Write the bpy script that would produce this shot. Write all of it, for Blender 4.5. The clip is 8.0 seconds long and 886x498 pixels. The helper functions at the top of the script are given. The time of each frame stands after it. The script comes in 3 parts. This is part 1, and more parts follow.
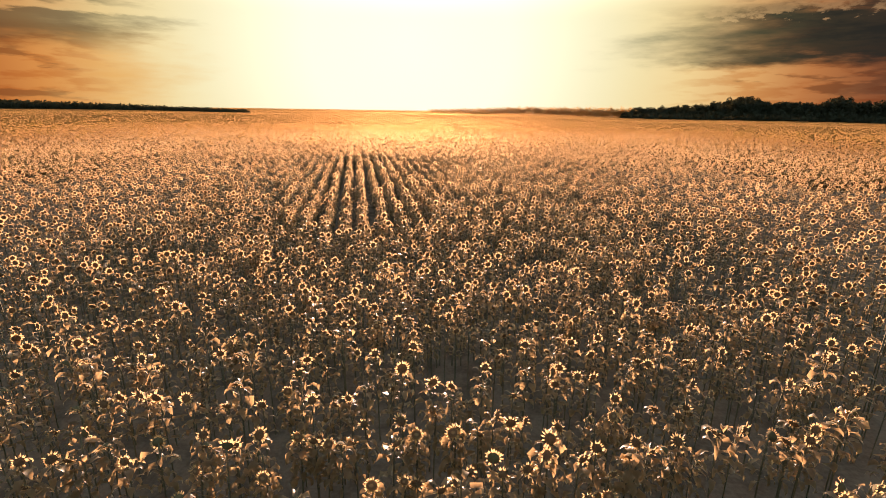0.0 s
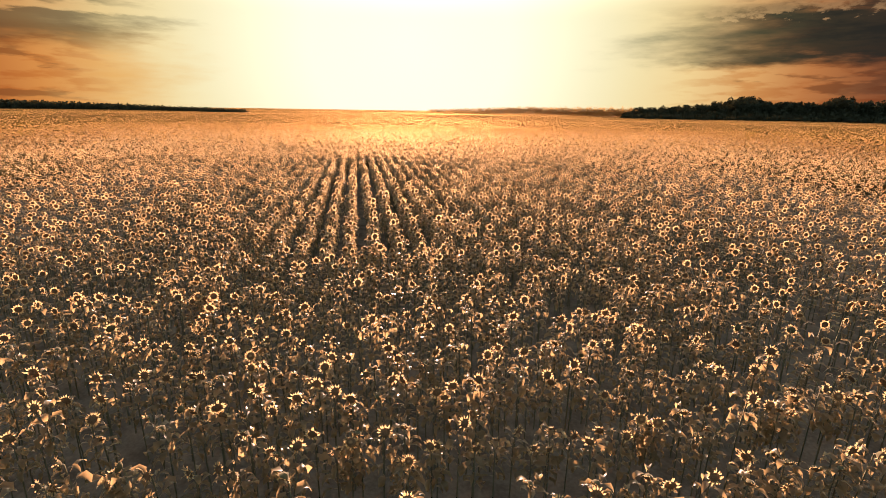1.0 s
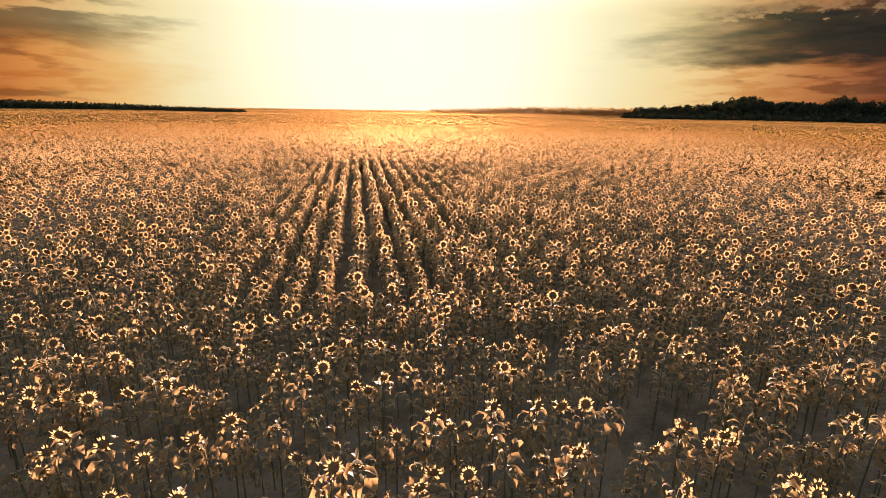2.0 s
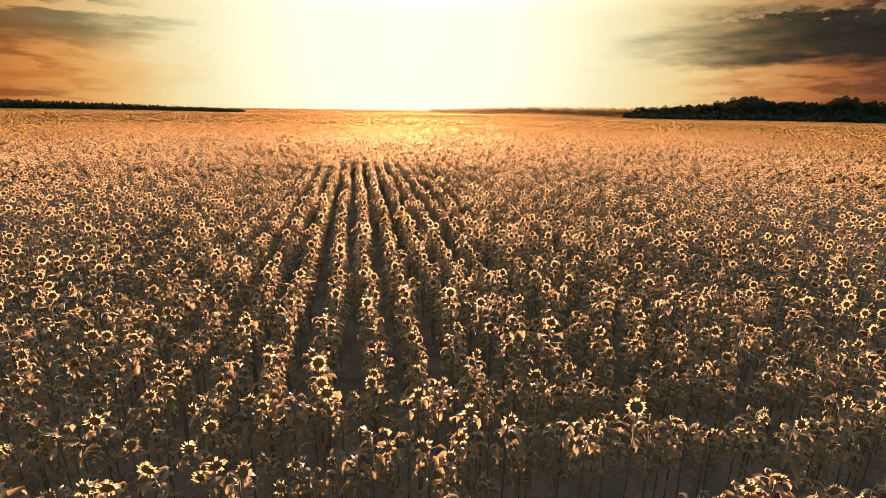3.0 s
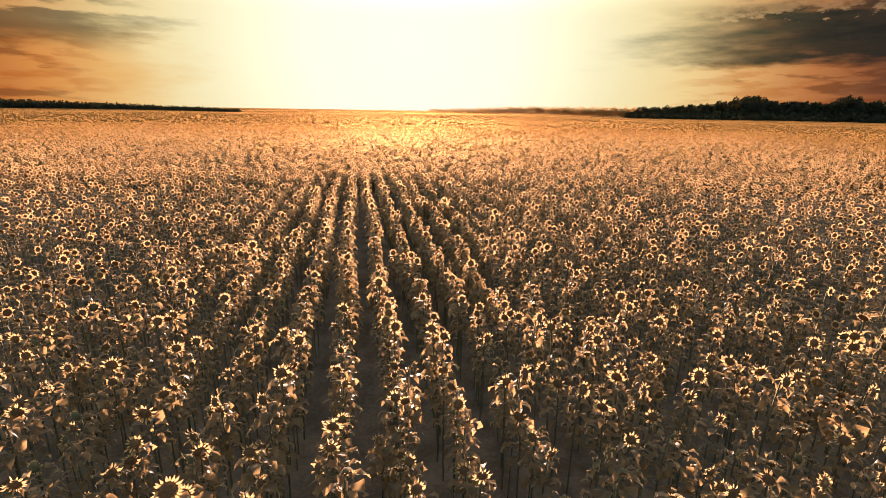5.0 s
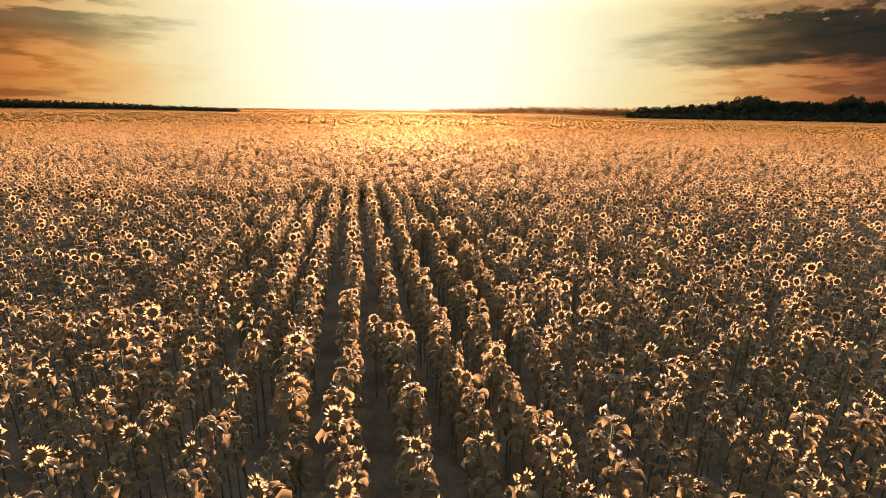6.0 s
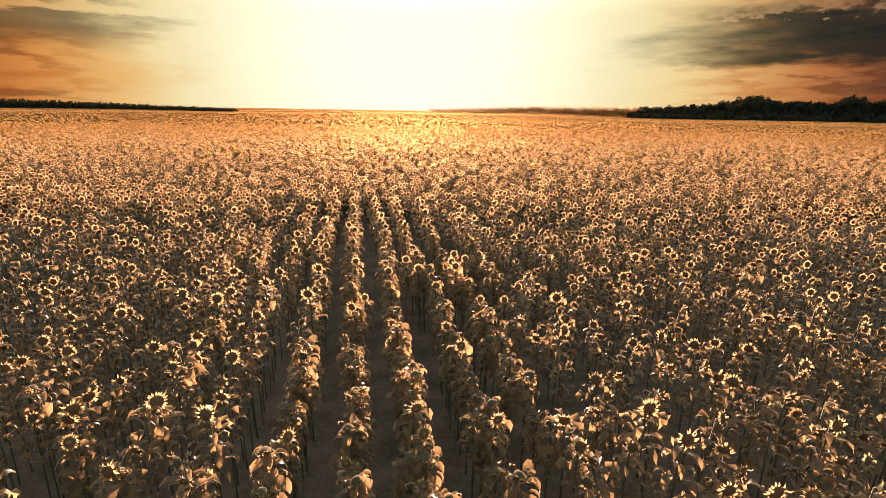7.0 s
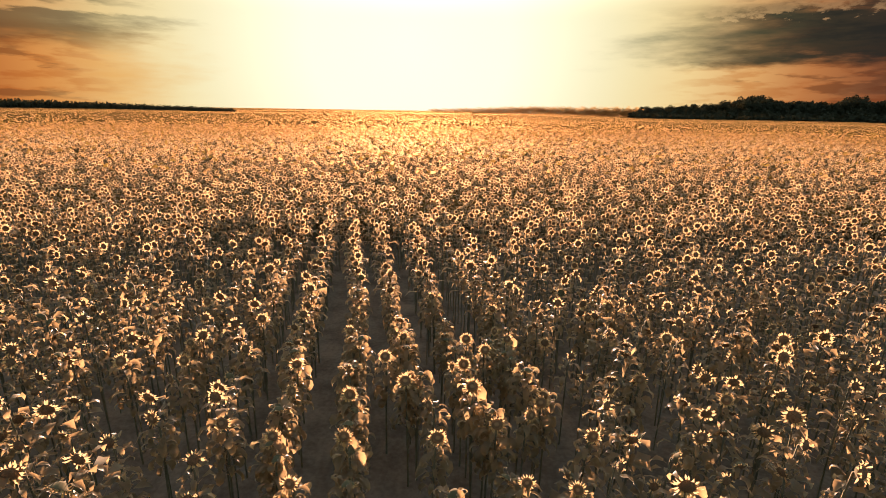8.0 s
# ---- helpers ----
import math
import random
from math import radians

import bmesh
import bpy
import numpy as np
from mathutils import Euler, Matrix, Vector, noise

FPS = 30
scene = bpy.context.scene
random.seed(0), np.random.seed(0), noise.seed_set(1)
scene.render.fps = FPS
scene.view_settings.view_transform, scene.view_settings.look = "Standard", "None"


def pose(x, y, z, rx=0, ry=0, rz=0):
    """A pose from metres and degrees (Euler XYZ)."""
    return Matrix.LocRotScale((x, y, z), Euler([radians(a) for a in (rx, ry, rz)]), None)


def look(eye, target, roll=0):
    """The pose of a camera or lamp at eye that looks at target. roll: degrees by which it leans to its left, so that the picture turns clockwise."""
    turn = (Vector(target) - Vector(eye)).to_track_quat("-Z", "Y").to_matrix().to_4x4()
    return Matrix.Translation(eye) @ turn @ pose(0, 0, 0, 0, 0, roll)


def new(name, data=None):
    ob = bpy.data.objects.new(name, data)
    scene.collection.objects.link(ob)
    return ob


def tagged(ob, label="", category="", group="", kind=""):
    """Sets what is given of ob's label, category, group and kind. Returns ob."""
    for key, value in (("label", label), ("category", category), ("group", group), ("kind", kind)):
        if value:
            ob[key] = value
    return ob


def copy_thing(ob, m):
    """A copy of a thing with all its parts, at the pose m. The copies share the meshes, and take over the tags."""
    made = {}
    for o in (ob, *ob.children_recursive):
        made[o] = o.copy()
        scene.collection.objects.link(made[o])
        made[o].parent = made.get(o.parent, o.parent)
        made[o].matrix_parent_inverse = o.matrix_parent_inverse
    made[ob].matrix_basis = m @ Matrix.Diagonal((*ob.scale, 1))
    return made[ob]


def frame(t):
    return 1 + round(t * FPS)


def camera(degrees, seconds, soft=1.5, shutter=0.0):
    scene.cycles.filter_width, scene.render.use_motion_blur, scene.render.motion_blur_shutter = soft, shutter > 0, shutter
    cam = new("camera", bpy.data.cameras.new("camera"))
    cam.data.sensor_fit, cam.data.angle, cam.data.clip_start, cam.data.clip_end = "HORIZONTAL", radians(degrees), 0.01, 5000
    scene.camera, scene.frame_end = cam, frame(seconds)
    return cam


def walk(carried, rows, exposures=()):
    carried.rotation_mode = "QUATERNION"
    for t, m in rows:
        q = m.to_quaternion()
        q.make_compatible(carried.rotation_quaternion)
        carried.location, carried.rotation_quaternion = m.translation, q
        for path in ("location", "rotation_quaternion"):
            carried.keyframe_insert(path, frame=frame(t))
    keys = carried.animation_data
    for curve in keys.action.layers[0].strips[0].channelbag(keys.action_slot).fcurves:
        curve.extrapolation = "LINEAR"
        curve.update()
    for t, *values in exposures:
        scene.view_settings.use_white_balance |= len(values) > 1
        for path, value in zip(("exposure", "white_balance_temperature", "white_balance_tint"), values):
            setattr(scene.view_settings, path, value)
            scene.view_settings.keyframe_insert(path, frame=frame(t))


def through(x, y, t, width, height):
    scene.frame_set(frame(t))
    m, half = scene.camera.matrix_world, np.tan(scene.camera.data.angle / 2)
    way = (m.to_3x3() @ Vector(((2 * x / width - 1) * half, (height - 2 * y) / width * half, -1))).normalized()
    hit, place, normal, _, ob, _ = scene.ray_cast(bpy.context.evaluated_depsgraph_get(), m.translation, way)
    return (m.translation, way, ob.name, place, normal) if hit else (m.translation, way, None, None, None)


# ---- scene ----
cam = camera(84.0, 8.0, soft=0.8)
EXPOSURE = 1.69
YAW, PITCH, ROLL = -1.71, -15.72, 0.88
# seconds, x, y, z: a low drone flight over the crop, sinking slowly
PATH = [
    (0, 0.00, 0.00, 5.42),
    (0.5, -0.03, 1.65, 5.36),
    (1, -0.06, 3.50, 5.31),
    (1.5, -0.09, 5.42, 5.25),
    (1.7, -0.10, 6.19, 5.23),
    (3, -0.14, 11.24, 5.08),
    (3.5, -0.15, 13.19, 5.03),
    (4, -0.16, 15.26, 4.97),
    (4.5, -0.16, 17.10, 4.92),
    (4.7, -0.16, 17.95, 4.90),
    (5.8, -0.15, 22.61, 4.78),
    (6, -0.15, 23.45, 4.76),
    (6.5, -0.14, 25.46, 4.70),
    (7, -0.12, 27.78, 4.65),
    (7.5, -0.10, 29.90, 4.60),
    (8, -0.07, 32.34, 4.55),
]
walk(cam, [(t, look((x, y, z), (x - math.sin(radians(YAW)) * math.cos(radians(PITCH)), y + math.cos(radians(YAW)) * math.cos(radians(PITCH)), z + math.sin(radians(PITCH))), ROLL)) for t, x, y, z in PATH],
     exposures=[(0, EXPOSURE), (8, EXPOSURE)])

# ---------------------------------------------------------------- light
SUN_AZ, SUN_EL = radians(-2.0), radians(4.5)      # azimuth from +y towards +x
SUN_DIR = Vector((math.sin(SUN_AZ) * math.cos(SUN_EL), math.cos(SUN_AZ) * math.cos(SUN_EL), math.sin(SUN_EL)))
GLOW_AZ, GLOW_EL = radians(-2.2), radians(7.0)    # the middle of the bright veil of cloud before the sun
GLOW_DIR = Vector((math.sin(GLOW_AZ) * math.cos(GLOW_EL), math.cos(GLOW_AZ) * math.cos(GLOW_EL), math.sin(GLOW_EL)))
sun_data = bpy.data.lights.new("sun", "SUN")
sun_data.energy, sun_data.angle, sun_data.color = 6.6, radians(0.6), (1.0, 0.60, 0.425)
sun = new("sun", sun_data)
sun.matrix_world = look(SUN_DIR * 100, (0, 0, 0))


class Nodes:
    """Short hand for a node tree."""

    def __init__(self, tree):
        self.tree = tree
        tree.nodes.clear()

    def add(self, kind, operation=None):
        node = self.tree.nodes.new(kind)
        if operation:
            node.operation = operation
        return node

    def link(self, a, b):
        self.tree.links.new(a, b)

    def math(self, op, a, b=None, c=None, clamp=False):
        node = self.add("ShaderNodeMath", op)
        node.use_clamp = clamp
        for i, v in enumerate((a, b, c)):
            if v is None:
                continue
            if isinstance(v, (int, float)):
                node.inputs[i].default_value = v
            else:
                self.link(v, node.inputs[i])
        return node.outputs[0]

    def smooth(self, v, lo, hi, a=0.0, b=1.0):
        node = self.add("ShaderNodeMapRange")
        node.interpolation_type = "SMOOTHSTEP"
        self.link(v, node.inputs[0])
        for i, k in enumerate((lo, hi, a, b)):
            node.inputs[i + 1].default_value = k
        return node.outputs[0]

    def mix(self, f, a, b, blend="MIX"):
        node = self.add("ShaderNodeMix")
        node.data_type, node.blend_type = "RGBA", blend
        for sock, v in ((node.inputs[0], f), (node.inputs[6], a), (node.inputs[7], b)):
            if isinstance(v, (int, float)):
                sock.default_value = v
            elif isinstance(v, tuple):
                sock.default_value = (*v, 1)
            else:
                self.link(v, sock)
        return node.outputs[2]

    def ramp(self, v, stops):
        node = self.add("ShaderNodeValToRGB")
        els = node.color_ramp.elements
        while len(els) < len(stops):
            els.new(0.5)
        for e, (p, c) in zip(els, stops):
            e.position, e.color = p, (*c, 1)
        self.link(v, node.inputs[0])
        return node.outputs[0]

    def noise(self, vec, scale, detail=3.0, rough=0.55):
        node = self.add("ShaderNodeTexNoise")
        node.inputs["Scale"].default_value, node.inputs["Detail"].default_value = scale, detail
        node.inputs["Roughness"].default_value = rough
        if vec is not None:
            self.link(vec, node.inputs["Vector"])
        return node.outputs["Fac"]


world = bpy.data.worlds.new("evening_sky")
scene.world = world
world.use_nodes = True
N = Nodes(world.node_tree)
way = N.add("ShaderNodeTexCoord").outputs["Generated"]
sep = N.add("ShaderNodeSeparateXYZ")
N.link(way, sep.inputs[0])
dot = N.add("ShaderNodeVectorMath", operation="DOT_PRODUCT")
N.link(way, dot.inputs[0])
dot.inputs[1].default_value = GLOW_DIR
off_sun = N.math("DIVIDE", N.math("ARCCOSINE", dot.outputs["Value"]), math.pi)      # 0 at the sun, 1 opposite
elev = N.math("MULTIPLY", N.math("ARCSINE", sep.outputs[2]), 180 / math.pi)         # degrees over the horizon
glow = N.ramp(off_sun, [
    (0.000, (0.450, 0.430, 0.330)),
    (0.060, (0.430, 0.405, 0.310)),
    (0.090, (0.400, 0.370, 0.260)),
    (0.115, (0.355, 0.318, 0.200)),
    (0.135, (0.338, 0.282, 0.155)),
    (0.160, (0.328, 0.242, 0.112)),
    (0.190, (0.275, 0.146, 0.052)),
    (0.215, (0.190, 0.072, 0.023)),
    (0.240, (0.105, 0.034, 0.013)),
    (0.270, (0.050, 0.018, 0.009)),
    (0.361, (0.033, 0.017, 0.012)),
    (1.000, (0.017, 0.017, 0.018)),
])
# cloud: long flat banks off to both sides of the sun, broken overhead
az = N.math("MULTIPLY", N.math("ARCTAN2", sep.outputs[0], sep.outputs[1]), 180 / math.pi)
flat = N.add("ShaderNodeMapping")
N.link(way, flat.inputs[0])
flat.inputs["Scale"].default_value = (3.0, 3.0, 16.0)
bank = N.noise(flat.outputs[0], 1.6, 6.0, 0.6)
fine = N.noise(flat.outputs[0], 5.0, 4.0, 0.55)
ragged = N.math("ADD", N.math("MULTIPLY", N.math("SUBTRACT", bank, 0.5), 1.0), N.math("MULTIPLY", N.math("SUBTRACT", fine, 0.5), 0.5))
az_r = N.math("ADD", az, N.math("MULTIPLY", ragged, 18.0))
el_r = N.math("ADD", elev, N.math("MULTIPLY", ragged, 3.2))
right = N.math("MULTIPLY", N.smooth(az_r, 18.0, 36.0), N.smooth(el_r, 3.9, 5.1))
right = N.math("MULTIPLY", right, N.smooth(el_r, 9.0, 10.4, 1.0, 0.2))
left = N.math("MULTIPLY", N.smooth(az_r, -25.0, -35.0), N.smooth(el_r, 4.1, 6.3))
left = N.math("MULTIPLY", left, N.math("ADD", N.smooth(el_r, 7.6, 8.0, 0.72, 0.1), N.smooth(el_r, 8.3, 8.9, 0.0, 0.7)))
over = N.math("MULTIPLY", N.smooth(elev, 12.0, 24.0), N.smooth(bank, 0.40, 0.58))
thin = N.math("MULTIPLY", N.smooth(ragged, 0.05, 0.15, 0.0, 0.4), N.smooth(off_sun, 0.155, 0.19))
# reddish streaks of haze lower down
streak = N.math("MULTIPLY", N.smooth(fine, 0.45, 0.62, 0.0, 0.55), N.math("MULTIPLY", N.smooth(off_sun, 0.140, 0.185), N.smooth(elev, 5.0, 7.5, 1.0, 0.25)))
glow = N.mix(streak, glow, N.mix(1.0, glow, (0.74, 0.50, 0.34), "MULTIPLY"))
# a low bank of orange haze off to the left
amber = N.math("MULTIPLY", N.smooth(az_r, -22.0, -36.0), N.smooth(el_r, 7.5, 5.0))
glow = N.mix(amber, glow, N.mix(1.0, glow, (0.92, 0.70, 0.50), "MULTIPLY"))
cover = N.math("MAXIMUM", N.math("MAXIMUM", right, left), N.math("MAXIMUM", over, thin))
dark = N.mix(N.smooth(fine, 0.35, 0.65), (0.022, 0.045, 0.062), (0.075, 0.13, 0.15))
clouded = N.mix(cover, glow, N.mix(1.0, glow, dark, "MULTIPLY"))
clouded = N.mix(N.math("MULTIPLY", cover, 1.0), clouded, N.mix(1.0, clouded, (0.006, 0.006, 0.0055), "ADD"))
# the bank's torn upper rim catches the light
lumpy = N.add("ShaderNodeMapping")
N.link(way, lumpy.inputs[0])
lumpy.inputs["Scale"].default_value = (1.0, 1.0, 2.4)
billow = N.noise(lumpy.outputs[0], 26.0, 6.0, 0.62)
crest = N.math("ADD", elev, N.math("MULTIPLY", N.math("SUBTRACT", billow, 0.5), 5.0))
rim = N.math("MULTIPLY", N.smooth(crest, 8.7, 9.1), N.smooth(crest, 9.3, 10.8, 1.0, 0.0))
rim = N.math("MULTIPLY", N.math("MULTIPLY", rim, N.smooth(billow, 0.36, 0.66)), N.smooth(az_r, 20.0, 29.0))
clouded = N.mix(N.math("MULTIPLY", rim, 0.55), clouded, N.mix(0.5, glow, (0.25, 0.17, 0.085)))
sky = N.add("ShaderNodeTexSky")
sky.sky_type, sky.sun_disc, sky.sun_elevation, sky.sun_rotation = "NISHITA", False, SUN_EL, SUN_AZ
warm = N.add("ShaderNodeBackground")
N.link(clouded, warm.inputs[0])
warm.inputs[1].default_value = 0.84
air = N.add("ShaderNodeBackground")
# low down the haze round the sun hides the blue, and cloud greys it
clear = N.math("MULTIPLY", N.smooth(elev, 9.0, 26.0), N.math("SUBTRACT", 1.0, N.math("MULTIPLY", cover, 0.5)))
N.link(N.mix(1.0, sky.outputs[0], clear, "MULTIPLY"), air.inputs[0])
air.inputs[1].default_value = 0.21
both = N.add("ShaderNodeAddShader")
N.link(warm.outputs[0], both.inputs[0])
N.link(air.outputs[0], both.inputs[1])
N.link(both.outputs[0], N.add("ShaderNodeOutputWorld").inputs[0])

# ---------------------------------------------------------------- materials


def material(name, low, high, scale, through=None, share=0.0, rough=0.6, gloss=0.04, bump=0.0, island=0.0, thing=False, ahead=0.0, spread=0.9, fuzz=0.0, dry=None):
    """Two-scale mottled surface; through: the colour of light that comes through a thin leaf, share: how much of it does."""
    mat = bpy.data.materials.new(name)
    mat.use_nodes = True
    n = Nodes(mat.node_tree)
    where = n.add("ShaderNodeNewGeometry")
    coarse = n.noise(where.outputs["Position"], scale, 3.0)
    grain = n.noise(where.outputs["Position"], scale * 9, 2.0)
    f = n.math("ADD", n.math("MULTIPLY", coarse, 0.65), n.math("MULTIPLY", grain, 0.35))
    f = n.smooth(f, 0.32, 0.68)
    chance = n.add("ShaderNodeObjectInfo").outputs["Random"] if thing else where.outputs["Random Per Island"]
    if island:
        f = n.math("ADD", n.math("MULTIPLY", f, 1 - island), n.math("MULTIPLY", chance, island))
    colour = n.mix(f, low, high)
    if dry:
        # here and there a yellowed or withered one
        again = n.math("FRACT", n.math("MULTIPLY", chance, 37.7))
        colour = n.mix(n.math("MULTIPLY", n.smooth(again, 0.74, 0.96), n.smooth(coarse, 0.3, 0.6, 0.5, 1.0)), colour, dry)
    body = n.add("ShaderNodeBsdfPrincipled")
    n.link(colour, body.inputs["Base Color"])
    body.inputs["Roughness"].default_value = rough
    body.inputs["Specular IOR Level"].default_value = gloss * 10
    if bump:
        b = n.add("ShaderNodeBump")
        b.inputs["Strength"].default_value, b.inputs["Distance"].default_value = bump, 0.02
        n.link(grain, b.inputs["Height"])
        n.link(b.outputs[0], body.inputs["Normal"])
    if fuzz:
        body.inputs["Sheen Weight"].default_value, body.inputs["Sheen Roughness"].default_value = fuzz, 0.35
        body.inputs["Sheen Tint"].default_value = (1.0, 0.88, 0.70, 1)
    out = body.outputs[0]
    if through:
        thin = n.add("ShaderNodeBsdfTranslucent")
        n.link(n.mix(f, tuple(0.7 * v for v in through), through), thin.inputs[0])
        m = n.add("ShaderNodeMixShader")
        m.inputs[0].default_value = share
        n.link(out, m.inputs[1])
        n.link(thin.outputs[0], m.inputs[2])
        out = m.outputs[0]
        if ahead:
            # light that goes on nearly straight through the thin tissue
            on = n.add("ShaderNodeBsdfRefraction")
            on.inputs["Color"].default_value = (*through, 1)
            on.inputs["Roughness"].default_value, on.inputs["IOR"].default_value = spread, 1.33
            m = n.add("ShaderNodeMixShader")
            m.inputs[0].default_value = ahead
            n.link(out, m.inputs[1])
            n.link(on.outputs[0], m.inputs[2])
            out = m.outputs[0]
    n.link(out, n.add("ShaderNodeOutputMaterial").inputs[0])
    return mat


def plant_set(thing):
    return {
        "petal": material("petal", (0.68, 0.44, 0.13), (0.85, 0.64, 0.27), 14, (0.92, 0.635, 0.35), 0.50, 0.7, 0.012, island=0.5, thing=thing, ahead=0.06),
        "leaf": material("leaf", (0.096, 0.084, 0.042), (0.215, 0.175, 0.090), 10, (0.76, 0.525, 0.26), 0.49, 0.42, 0.06, island=0.5, thing=thing, ahead=0.10, fuzz=0.6, dry=(0.23, 0.15, 0.06)),
        "stem": material("stem", (0.125, 0.112, 0.062), (0.21, 0.185, 0.105), 12, rough=0.75, gloss=0.015, island=0.4, thing=thing, fuzz=0.08),
        "disc": material("disc", (0.13, 0.075, 0.038), (0.30, 0.175, 0.08), 60, rough=0.85, bump=0.6, island=0.3, thing=thing),
        "bract": material("bract", (0.085, 0.074, 0.036), (0.15, 0.125, 0.058), 20, rough=0.85, gloss=0.01, island=0.3, thing=thing, fuzz=0.3),
    }


# darker, more orange copy of petal: distance haze is put into its colour
hazed_petal = material("hazed_petal", (0.36, 0.21, 0.065), (0.54, 0.33, 0.115), 0.8, (0.76, 0.45, 0.19), 0.27, 0.8, 0.0, island=0.6, ahead=0.05)
SINGLE, JOINED = plant_set(True), plant_set(False)


def ripe_disc():
    """Seed disc: pale brown heart, darker ring of open florets, rough as velvet."""
    mat = bpy.data.materials.new("seed_disc")
    mat.use_nodes = True
    n = Nodes(mat.node_tree)
    place = n.add("ShaderNodeTexCoord").outputs["Generated"]
    away = n.add("ShaderNodeVectorMath", "DISTANCE")
    n.link(place, away.inputs[0])
    away.inputs[1].default_value = (0.5, 0.5, 0.5)
    grain = n.noise(n.add("ShaderNodeNewGeometry").outputs["Position"], 420, 2.0)
    r = n.math("ADD", away.outputs["Value"], n.math("MULTIPLY", n.math("SUBTRACT", grain, 0.5), 0.22))
    colour = n.ramp(r, [(0.0, (0.42, 0.28, 0.13)), (0.24, (0.36, 0.215, 0.09)), (0.34, (0.17, 0.095, 0.045)), (0.62, (0.30, 0.165, 0.065)), (0.75, (0.34, 0.19, 0.06))])
    body = n.add("ShaderNodeBsdfPrincipled")
    n.link(colour, body.inputs["Base Color"])
    body.inputs["Roughness"].default_value = 0.9
    b = n.add("ShaderNodeBump")
    b.inputs["Strength"].default_value, b.inputs["Distance"].default_value = 0.7, 0.006
    n.link(grain, b.inputs["Height"])
    n.link(b.outputs[0], body.inputs["Normal"])
    n.link(body.outputs[0], n.add("ShaderNodeOutputMaterial").inputs[0])
    return mat


SINGLE["disc"] = ripe_disc()
soil = material("soil", (0.13, 0.100, 0.070), (0.26, 0.203, 0.140), 1.7, rough=0.95, gloss=0.0, bump=0.3)
canopy_mat = material("crop_canopy", (0.11, 0.07, 0.026), (0.25, 0.155, 0.055), 5.5, (0.5, 0.32, 0.07), 0.25, 0.8, gloss=0.0, bump=0.8)
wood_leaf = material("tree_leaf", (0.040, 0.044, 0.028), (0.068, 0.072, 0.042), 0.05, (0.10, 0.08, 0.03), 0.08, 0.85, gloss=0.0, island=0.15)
# leaf of the horizon woods: orange haze is put into its colour
hazed_leaf = material("hazed_tree_leaf", (0.13, 0.09, 0.035), (0.24, 0.165, 0.065), 0.35, (0.70, 0.43, 0.16), 0.5, 0.75, gloss=0.0, island=0.1)
bark = material("bark", (0.05, 0.038, 0.028), (0.11, 0.085, 0.06), 1.5, rough=0.9, bump=0.5)

# ---------------------------------------------------------------- meshes


def tri_mesh(name, verts, tris, mats, index=None, shade=True):
    verts, tris = np.asarray(verts, np.float32), np.asarray(tris, np.int32)
    me = bpy.data.meshes.new(name)
    me.vertices.add(len(verts))
    me.vertices.foreach_set("co", verts.ravel())
    me.loops.add(len(tris) * 3)
    me.loops.foreach_set("vertex_index", tris.ravel())
    me.polygons.add(len(tris))
    me.polygons.foreach_set("loop_start", np.arange(0, len(tris) * 3, 3, dtype=np.int32))
    for m in mats:
        me.materials.append(m)
    if index is not None:
        me.polygons.foreach_set("material_index", np.asarray(index, np.int32))
    me.polygons.foreach_set("use_smooth", np.full(len(tris), shade))
    me.update(calc_edges=True)
    return me


def smoothstep(v, lo, hi):
    u = np.clip((v - lo) / (hi - lo), 0, 1)
    return u * u * (3 - 2 * u)


def ground_z(x, y):
    """The land: level under the field, falling to the right and rising to a wooded hill there."""
    x, y = np.asarray(x, float), np.asarray(y, float)
    d = np.hypot(x, y)
    side = smoothstep(x / (np.abs(y) + 1), 0.20, 0.42) * (y > 0)
    z = -0.006 * np.clip(d - 90, 0, 600) * side
    z += 29 * side * smoothstep(d, 975, 1245) * smoothstep(x / (np.abs(y) + 1), 0.42, 0.62)
    return z + 0.35 * np.sin(x * 0.021 + 1) * np.sin(y * 0.017) * smoothstep(d, 60, 160)


def strip(points, sides, radii):
    """A tapered tube along points."""
    points = np.asarray(points, float)
    verts, tris = [], []
    for i, p in enumerate(points):
        a = points[max(i - 1, 0)]
        b = points[min(i + 1, len(points) - 1)]
        t = (b - a) / (np.linalg.norm(b - a) + 1e-9)
        u = np.cross(t, (1, 0, 0.013))
        u /= np.linalg.norm(u)
        w = np.cross(t, u)
        for k in range(sides):
            q = 2 * math.pi * k / sides
            verts.append(p + radii[i] * (math.cos(q) * u + math.sin(q) * w))
    for i in range(len(points) - 1):
        for k in range(sides):
            a, b = i * sides + k, i * sides + (k + 1) % sides
            tris += [(a, b, b + sides), (a, b + sides, a + sides)]
    return np.array(verts), np.array(tris)


